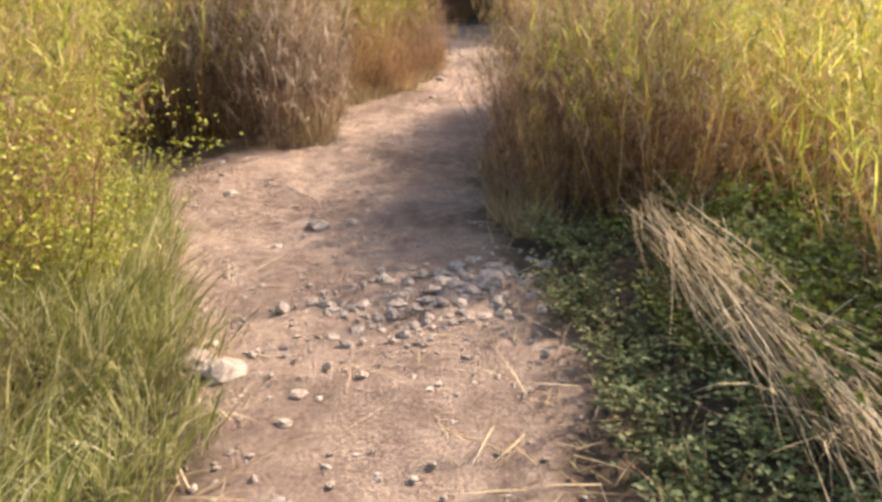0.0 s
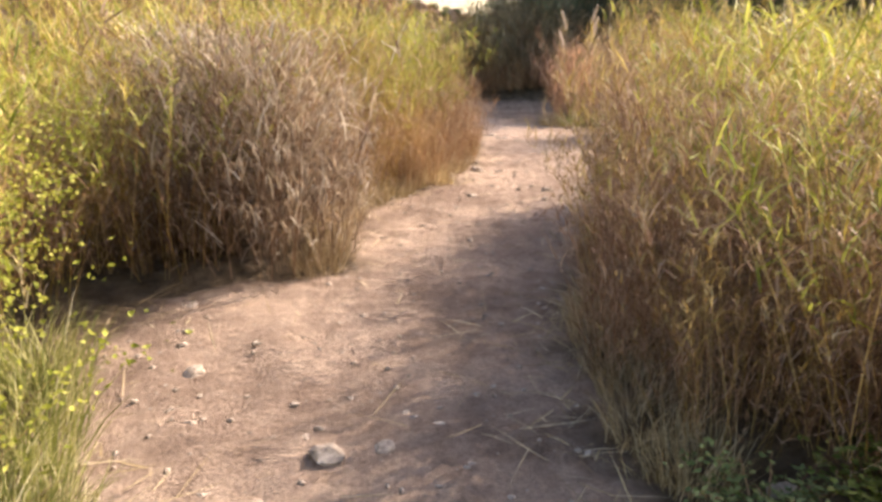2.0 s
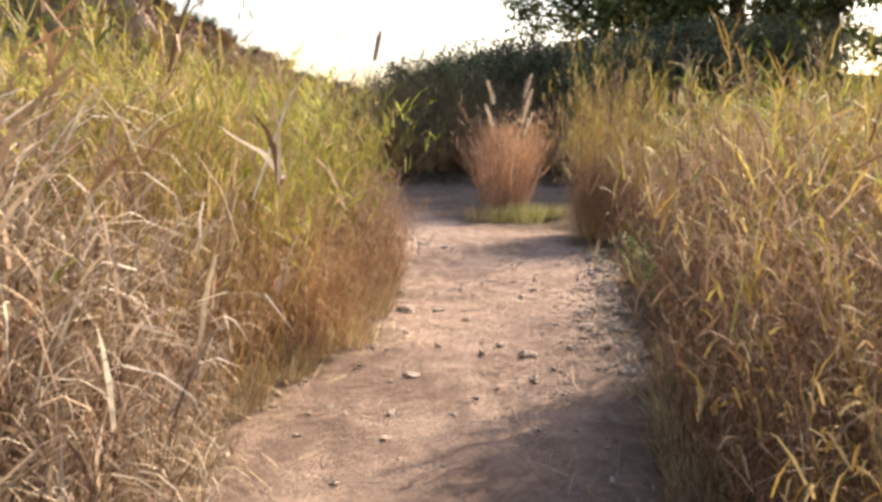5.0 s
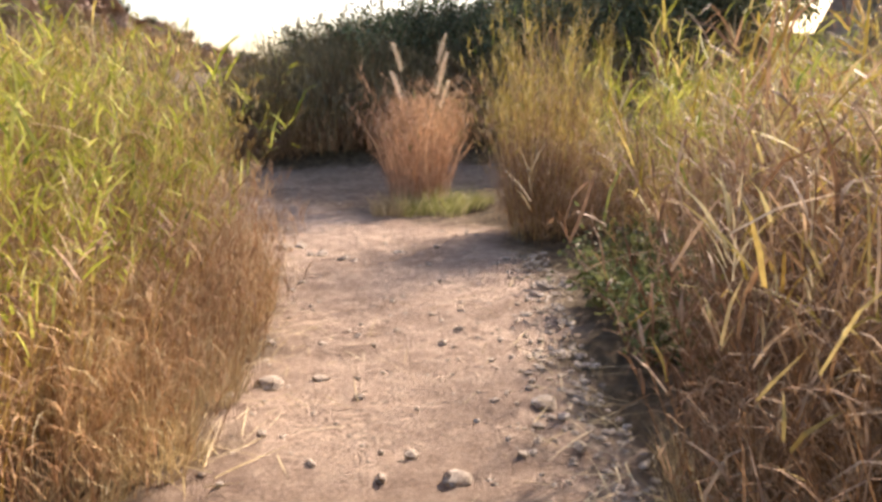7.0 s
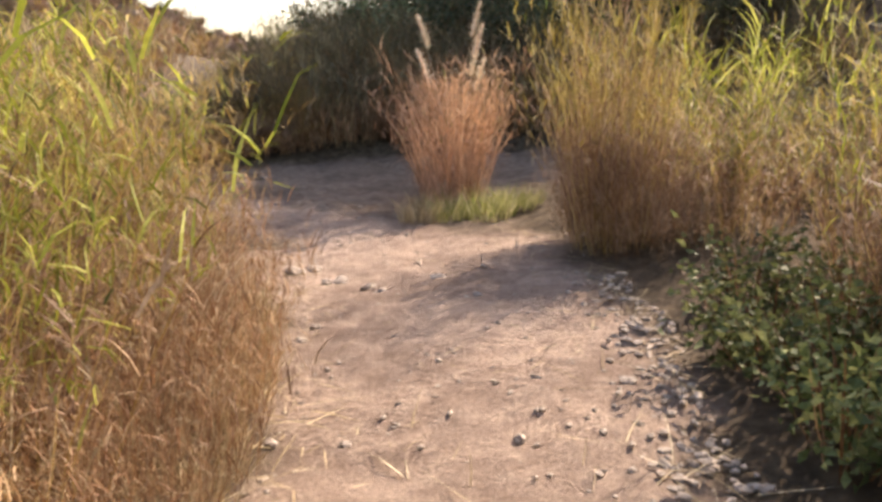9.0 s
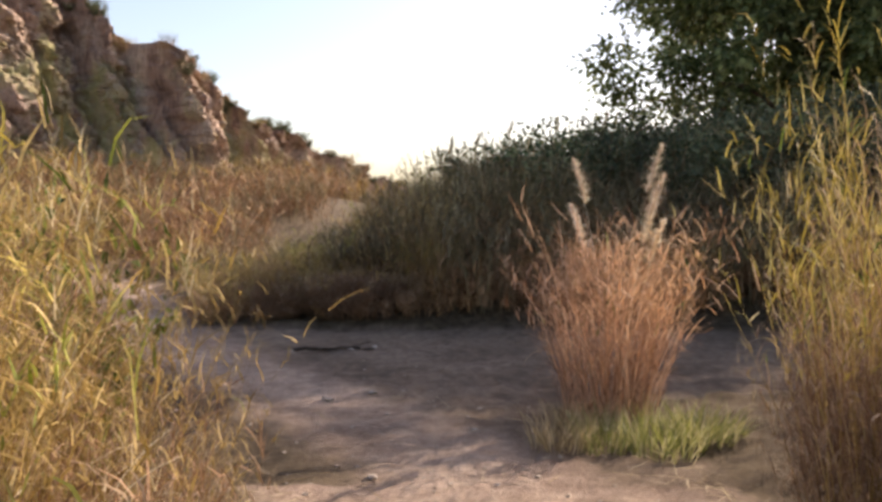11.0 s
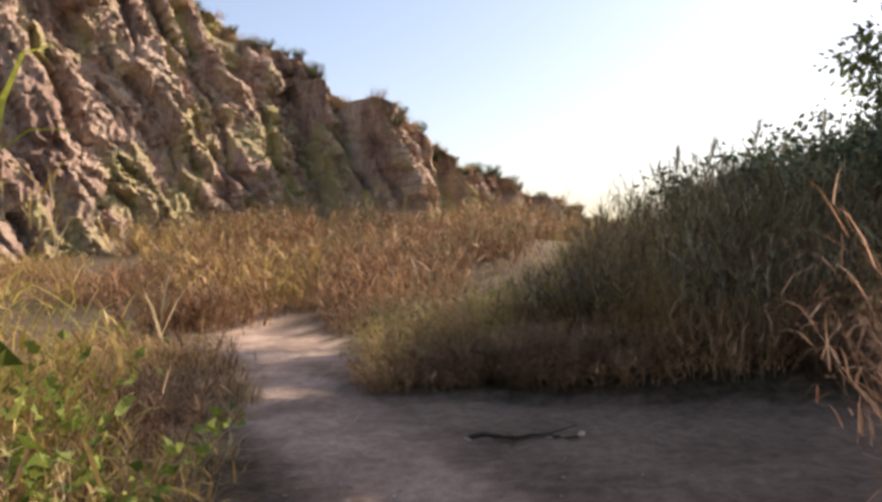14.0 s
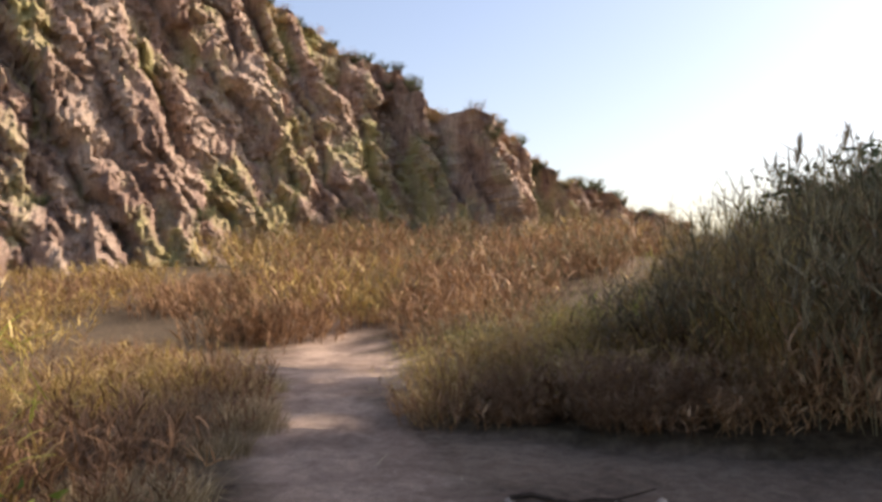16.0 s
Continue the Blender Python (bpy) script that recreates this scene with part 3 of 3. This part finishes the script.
for x, y, s, sz in ((2.78, 13.9, 0.75, 0.75), (2.62, 14.5, 0.6, 0.7)):
    some(BR, x, y, s, sz)
for x, y, q in ((3.9, 14.6, 1.0), (4.2, 15.2, 1.0), (2.3, 9.95, 0.8)):
    some(CN, x, y, q, q)
for i in range(26):
    later(YL + OL, "field", R.uniform(4.4, 7.5), R.uniform(9.5, 17.0), 1.0, 0.95)
for x, y in ((1.55, 15.95), (1.8, 15.8), (2.1, 15.9), (2.35, 15.95), (1.6, 16.3), (2.5, 16.2)):
    some((LG[1], LG[2], LG[2], LG[0]), x + R.uniform(-0.1, 0.1), y + R.uniform(-0.15, 0.15), 0.8, R.uniform(0.5, 0.9))


# ---- plumed clump ----
def plumed_clump(seed):
    root = tall_grass(seed, 1.75, 0.36, 240, 2200, (PINK, PINK, PINK, PINK), 0.95, 0, 1200, 0.2, 0.02, 0.0075, RUST, 0.25)
    g = random.Random(seed + 50)
    for i, (dx, dy, hh) in enumerate(((0.1, -0.05, 1.92), (-0.1, 0.05, 1.84), (-0.28, -0.05, 1.5), (0.3, 0.1, 1.55), (0.22, -0.1, 1.72), (0.42, 0.0, 1.4))):
        s = Strips(seed + 60 + i)
        pts = s.strip((dx * 0.3, dy * 0.3, 0.2), math.atan2(dy, dx), 0.05 + 0.12 * abs(dx), hh - 0.15, 0.008, 0.3, 8, 0.8)
        for _ in range(420):
            k = g.uniform(0.0, 1.0)
            p = pts[-1] + (pts[-1] - pts[-2]).normalized() * (-0.34 * k + 0.02)
            s.strip(p, g.gauss(0.4 * i, 1.2), g.uniform(0.1, 1.0), 0.12 * g.uniform(0.4, 1.3) * (0.35 + k * (1.4 - k)), 0.006, 1.3, 3, 1.0, 0.2)
        s.make("plume", PLUME, root, "pale feathery seed plume")
    return tagged(root, "pinkish dry clump with pale feathery plumes", "grass")


plumed = plumed_clump(70)
plumed.matrix_basis = pose(1.98, 16.72, height(1.98, 16.72)) @ Matrix.Diagonal((1.0, 1.0, 1.06, 1))

# ---- mound of reeds behind the clearing ----
for i in range(210):
    x = R.uniform(-2.65, 11.0)
    y = 21.75 + 5.5 * R.random() ** 1.4
    if x < -1.6 and y > 23.5:
        continue
    low = 0.42 + 0.55 * ramp((x + 3.0) / 4.5)
    if x < 1.0 and R.random() < 0.85 - 0.25 * max(0, x + 1):
        later(FB[1:2] + OC + YL[:1], "mound", x, y, 0.75, 0.9 * low)
    elif y > 22.6 and R.random() < ramp((x - 0.2) / 3.0) * 0.75:
        q = R.uniform(0.75, 1.15)
        later(BU, "mound", x, y, q, q * (0.8 + 0.25 * low))
    else:
        later(OL, "mound", x, y, 0.95, 1.15 * low)
for i in range(46):
    later(BR + FB[:1], "mound", R.uniform(-2.65, 6.0), 21.6 + R.uniform(0, 0.5), 0.7, 0.45)
for i in range(9):
    some((YG[1], YG[1], OC[1], OC[0]), -2.4 + R.uniform(-0.2, 1.5), 22.1 + R.uniform(0, 1.2), 0.6, 0.5)
for i in range(40):
    later(FB + OL, "mound", R.uniform(-5.0, 8.0), R.uniform(26.0, 32.0), 1.0, 0.7)

# ---- brush between the mound and the cliff ----
for i in range(150):
    y = R.uniform(26, 58)
    lo, hi = -8 - (y - 26) * 0.75, -4.5 + (y - 26) * 0.05
    x = R.uniform(lo, hi)
    if edge(LEFT_EDGE, y) - 0.4 < x < edge(RIGHT_EDGE, y) + 0.4 and y < 32:
        continue
    q = R.choice((0.6, 0.9, 1.1, 1.6))
    later(FB + OL[:1] if R.random() < 0.85 else WD, "brush", x, y, q + (y - 26) * 0.045, q + (y - 26) * 0.02)
for i in range(50):
    y = R.uniform(24, 40)
    later(FB, "brush", R.uniform(-30, -9) , y, 1.3, 1.1)

join_bed("field_grass", BEDS["field"], "tall yellow grass filling the field beside the trail", "grass")
join_bed("reed_bed", BEDS["mound"], "dull olive reeds covering the mound", "reeds")
join_bed("dry_brush", BEDS["brush"], "brown and yellow dry brush below the cliff", "brush")


# ---- scrub on the cliff ----
for i in range(0, cliff_count, 6):
    for r, k in ((cliff_rows, 0.65), (R.randint(cliff_rows - 14, cliff_rows - 2), 0.7), (R.randint(4, 40), 0.6)):
        if r < 70 and R.random() < 0.45:
            continue
        v = cliff_verts[i * cliff_n + r]
        q = k * R.uniform(0.6, 1.2)
        m = pose(v[0], v[1], v[2] - 0.2, 0, 0, R.uniform(0, 360)) @ Matrix.Diagonal((q, q, q, 1))
        BEDS.setdefault("scrub", []).append((R.choice(FB + OL[:1] + BU), m))
join_bed("cliff_scrub", BEDS["scrub"], "dry scrub along the cliff rim and ledges", "scrub")


# ---- trees ----
def tube(points, radii, sides=8):
    verts, faces = [], []
    for i, p in enumerate(points):
        d = (points[min(i + 1, len(points) - 1)] - points[max(i - 1, 0)]).normalized()
        u = d.cross(Vector((0.3, 0.9, 0.1))).normalized()
        w = d.cross(u)
        for k in range(sides):
            a = math.tau * k / sides
            verts.append(tuple(p + (u * math.cos(a) + w * math.sin(a)) * radii[i]))
    for i in range(len(points) - 1):
        for k in range(sides):
            faces.append((i * sides + k, i * sides + (k + 1) % sides, (i + 1) * sides + (k + 1) % sides, (i + 1) * sides + k))
    return verts, faces


def tree(seed, x, y, h, spread, first):
    root = new("tree")
    root.location = (x, y, height(x, y) - 0.1)
    g, lv = random.Random(seed), Strips(seed)
    trunk = [Vector((0.25 * math.sin(k * 1.3 + seed) * k / 6, 0.2 * math.cos(k + seed) * k / 6, h * 0.8 * k / 7)) for k in range(8)]
    v, f = tube(trunk, [0.3 - 0.035 * k for k in range(8)])
    part_of(mesh_object("trunk", v, f, BARK, True), root)
    for i in range(15):
        k = first + (0.97 - first) * i / 14
        q = k * 7
        b = trunk[min(int(q), 6)].lerp(trunk[min(int(q), 6) + 1], q - int(q)) if q < 7 else trunk[-1]
        a = i * 2.4 + g.uniform(-0.4, 0.4)
        reach = spread * math.sqrt(max(0.15, 1 - abs(k - 0.55) ** 1.5 * 1.6)) * g.uniform(0.75, 1.1)
        pts = [b + Vector((math.cos(a + 0.1 * j), math.sin(a + 0.1 * j), 0)) * reach * j / 5 + Vector((0, 0, h * 0.2 * (j / 5) ** 0.8 * g.uniform(0.6, 1.0))) for j in range(6)]
        v, f = tube(pts, [0.09 - 0.015 * j for j in range(6)], 6)
        part_of(mesh_object("limb", v, f, BARK, True), root)
        for c in range(10):
            p = pts[-1 - c % 4] + Vector((g.gauss(0, 0.5), g.gauss(0, 0.5), g.gauss(0.15, 0.4)))
            size = g.uniform(0.4, 0.85)
            for _ in range(170):
                d = Vector((g.gauss(0, 1), g.gauss(0, 1), g.gauss(0, 0.75))) * size * 0.5
                lv.leaf(p + d, d + Vector((0, 0, -0.2)), g.uniform(0.14, 0.24), g.uniform(0.08, 0.14))
    lv.make("crown", DARK, root)
    return tagged(root, "dark leafy tree behind the grassy mound", "tree", "trees behind the mound")


tree(101, 8.9, 33.0, 10.5, 4.0, 0.14)
tree(105, 9.0, 27.5, 8.5, 3.0, 0.1)
tree(102, 11.6, 28.5, 10.5, 3.6, 0.12)
tree(103, 14.8, 28.5, 11.0, 4.2, 0.1)
tree(104, 17.0, 21.5, 8.0, 4.0, 0.1)


# ---- fallen straw beside the start ----
def fallen_straw():
    g, s = random.Random(77), Strips(78)
    a, b = Vector((1.1, 4.15, 0.34)), Vector((1.34, 1.1, 0.22))
    way = (b - a).normalized()
    for _ in range(420):
        k = g.random()
        p = a.lerp(b, k * 0.8) + Vector((g.gauss(0, 0.08), g.gauss(0, 0.05), g.gauss(0, 0.05)))
        az = math.atan2(way.y, way.x) + g.gauss(0, 0.14)
        s.strip(p, az, math.pi / 2 + 0.1 + g.gauss(0, 0.12), g.uniform(0.5, 1.3), g.uniform(0.005, 0.011), g.uniform(-0.1, 0.45), 4, 1.0, 0.05)
    for _ in range(120):
        p = a.lerp(b, g.random()) + Vector((g.gauss(0, 0.12), 0, 0))
        s.strip(p, g.uniform(0, math.tau), g.uniform(0.8, 1.6), g.uniform(0.2, 0.5), 0.006, g.uniform(0.6, 1.6), 3, 1.0, 0.1)
    return tagged(s.make("fallen_straw", STRAW), "fallen bundle of bleached straw over green weeds", "straw", kind="stuff")


fallen_straw()


# ---- stones ----
def stone_shape(seed, r, flat):
    g = random.Random(seed)
    bm = bmesh.new()
    bmesh.ops.create_icosphere(bm, subdivisions=2 if r > 0.03 else 1, radius=r)
    sx, sy = g.uniform(0.8, 1.5), g.uniform(0.65, 1.1)
    for v in bm.verts:
        n = v.co.normalized()
        k = 1 + 0.4 * noise.noise(n * 1.3 + Vector((seed, 0, 0))) - 0.2 * abs(noise.noise(n * 2.0 + Vector((0, 0, seed)))) + 0.18 * noise.noise(n * 3.1 + Vector((0, seed, 0)))
        v.co = Vector((v.co.x * sx, v.co.y * sy, v.co.z * flat)) * k
    me = bpy.data.meshes.new("stone")
    bm.to_mesh(me)
    bm.free()
    me.materials.append(STONE)
    return me


def stone_place(seed, x, y, r, flat):
    g = random.Random(seed)
    return pose(x, y, height(x, y) + r * flat * 0.2, g.uniform(-14, 14), g.uniform(-14, 14), g.uniform(0, 360))


def stone(seed, x, y, r, flat=0.6):
    ob = new("stone", stone_shape(seed, r, flat))
    ob.matrix_basis = stone_place(seed, x, y, r, flat)
    return tagged(ob, "pale angular stone lying on the dirt trail", "stone", "stones on the trail")


PEBBLES = []


def pebble(seed, x, y, r, flat=0.6):
    PEBBLES.append((seed % 24, x, y, r, flat))


def join_pebbles():
    shapes = [stone_shape(900 + k, 0.03, 1.0) for k in range(24)]
    verts, faces = [], []
    for k, x, y, r, flat in PEBBLES:
        m = stone_place(k + len(verts), x, y, r, flat) @ Matrix.Diagonal((r / 0.03, r / 0.03, r / 0.03 * flat, 1))
        i = len(verts)
        verts += [tuple(m @ v.co) for v in shapes[k].vertices]
        faces += [tuple(q + i for q in p.vertices) for p in shapes[k].polygons]
    return tagged(mesh_object("pebbles", verts, faces, STONE), "small pale pebbles and crumbs strewn on the trail", "pebbles", kind="stuff")


STONES = [(-0.85, 2.68, 0.13), (-0.98, 2.78, 0.08), (0.0, 3.62, 0.09), (0.14, 3.7, 0.08), (0.25, 3.6, 0.1), (0.33, 3.78, 0.07), (-0.1, 3.75, 0.06), (0.1, 3.45, 0.05), (0.42, 3.65, 0.08), (-0.2, 3.5, 0.05),
          (-0.75, 4.55, 0.09), (-0.55, 4.6, 0.06), (-1.5, 5.3, 0.08), (1.25, 10.35, 0.1), (0.6, 9.32, 0.07), (0.66, 9.75, 0.08), (-0.1, 9.45, 0.07), (-0.02, 10.9, 0.1), (0.68, 13.8, 0.07), (0.5, 14.0, 0.09), (0.4, 13.95, 0.06), (0.75, 13.7, 0.06), (1.2, 13.87, 0.06), (0.2, 14.3, 0.1), (0.35, 14.4, 0.08),
          (-0.05, 19.7, 0.06), (-0.3, 19.6, 0.05), (-0.95, 19.5, 0.06), (0.1, 17.4, 0.06), (-0.25, 17.2, 0.05), (0.3, 11.5, 0.05), (0.0, 11.6, 0.06), (0.18, 12.85, 0.05)]
for i, (x, y, r) in enumerate(STONES):
    stone(i + 1, x, y, r * 0.72, 0.45 if i == 0 else 0.55)
for i in range(90):
    x = R.gauss(0.1, 0.36)
    stone(300 + i, x, 3.5 + 0.35 * x + R.gauss(0, 0.2), R.uniform(0.015, 0.045), R.uniform(0.4, 0.8))
for i in range(90):
    y = R.uniform(1.5, 18.5)
    l, r = edge(LEFT_EDGE, y), edge(RIGHT_EDGE, y)
    stone(100 + i, R.uniform(max(l, -2), min(r, 3)), y, R.uniform(0.014, 0.035))
# crumbs: along the stone row, along the edges, and all over
for i in range(420):
    x = R.gauss(0.05, 0.42)
    pebble(i, x, 3.4 + 0.35 * x + R.gauss(0, 0.3), R.uniform(0.006, 0.02))
for i in range(520):
    y = R.uniform(9.4, 13.6)
    pebble(i, edge(RIGHT_EDGE, y) - abs(R.gauss(0, 0.24)) + 0.08, y, R.uniform(0.006, 0.03))
for i in range(1500):
    y = 1.2 + 17.5 * R.random() ** 1.3
    l, r = max(edge(LEFT_EDGE, y), -2.2), min(edge(RIGHT_EDGE, y), 2.6)
    pebble(i, R.uniform(l, r), y, 0.005 + 0.016 * R.random() ** 2)
join_pebbles()


# ---- straw and twigs on the ground ----
def straw_litter():
    g, s = random.Random(90), Strips(91)
    for _ in range(2600):
        y = g.uniform(1.0, 21.0)
        l, r = edge(LEFT_EDGE, y), edge(RIGHT_EDGE, y)
        side = g.random()
        if side < 0.4:
            x = l + abs(g.gauss(0, 0.22)) - 0.1
        elif side < 0.85:
            x = r - abs(g.gauss(0, 0.25)) + 0.1
        else:
            x = g.uniform(l, r)
        if abs(x) > 5:
            continue
        s.strip((x, y, height(x, y) + 0.012), g.uniform(0, math.tau), g.uniform(1.35, 1.55), g.uniform(0.06, 0.35), g.uniform(0.004, 0.01), g.uniform(-0.1, 0.25), 3, 0.9, 0.06)
    return tagged(s.make("straw_litter", STRAW), "scattered dry straw along the trail edges", "straw", kind="stuff")


straw_litter()


# ---- tall reeds standing above the mound ----
def reed(seed, x, y, h):
    root = new("reed")
    root.location = (x, y, height(x, y) - 0.05)
    g, st, hd = random.Random(seed), Strips(seed), Strips(seed + 1)
    pts = st.strip((0, 0, 0), g.uniform(-0.6, 0.6), g.uniform(0.0, 0.08), h, 0.022, g.uniform(0.05, 0.3), 7, 0.7)
    for k in range(5):
        st.strip(pts[2 + k % 4], g.uniform(0, math.tau), g.uniform(0.3, 0.7), g.uniform(0.3, 0.55), 0.02, 1.0, 4, 1.0)
    for _ in range(60):
        hd.strip(pts[-1] + (pts[-2] - pts[-1]) * g.uniform(0, 0.9), g.uniform(0, math.tau), g.uniform(0.1, 0.4), 0.14, 0.012, 0.4, 2, 1.0)
    part_of(st.make("stalk", OLIVE), root)
    hd.make("plume", STRAW, root, "brown seed plume")
    return tagged(root, "tall reed standing above the mound", "reed", "tall reeds")


for i, (x, y, h) in enumerate(((0.75, 23.2, 2.75), (1.15, 23.3, 2.7), (1.35, 23.2, 2.5), (1.7, 23.4, 2.75), (2.6, 23.6, 2.6), (0.2, 23.4, 2.1), (-0.6, 23.4, 1.7), (-0.2, 23.0, 1.9), (3.3, 23.6, 2.6), (2.1, 23.5, 2.4))):
    reed(400 + i, x, y, h - 0.95)


# ---- dead branch in the clearing ----
def dead_branch(x, y, length, rz):
    g = random.Random(55)
    pts = [Vector((length * k / 7, 0.05 * math.sin(k * 1.7), 0.02 + 0.02 * abs(math.sin(k * 2.1)))) for k in range(8)]
    v, f = tube(pts, [0.02 - 0.0015 * k for k in range(8)], 6)
    root = mesh_object("branch", v, f, BARK, True)
    for k in (2, 4, 5):
        side = [pts[k] + Vector((0.08 * j, (0.06 if k % 2 else -0.07) * j, 0.012 * j)) for j in range(4)]
        v, f = tube(side, [0.011 - 0.002 * j for j in range(4)], 5)
        part_of(mesh_object("twig", v, f, BARK, True), root)
    root.matrix_basis = pose(x, y, height(x, y) + 0.005, 0, 0, rz)
    return tagged(root, "dark dead branch lying in the clearing", "branch")


dead_branch(-0.95, 19.5, 0.9, 6)

for ob in PROTOS:
    for o in [*ob.children_recursive, ob]:
        bpy.data.objects.remove(o)
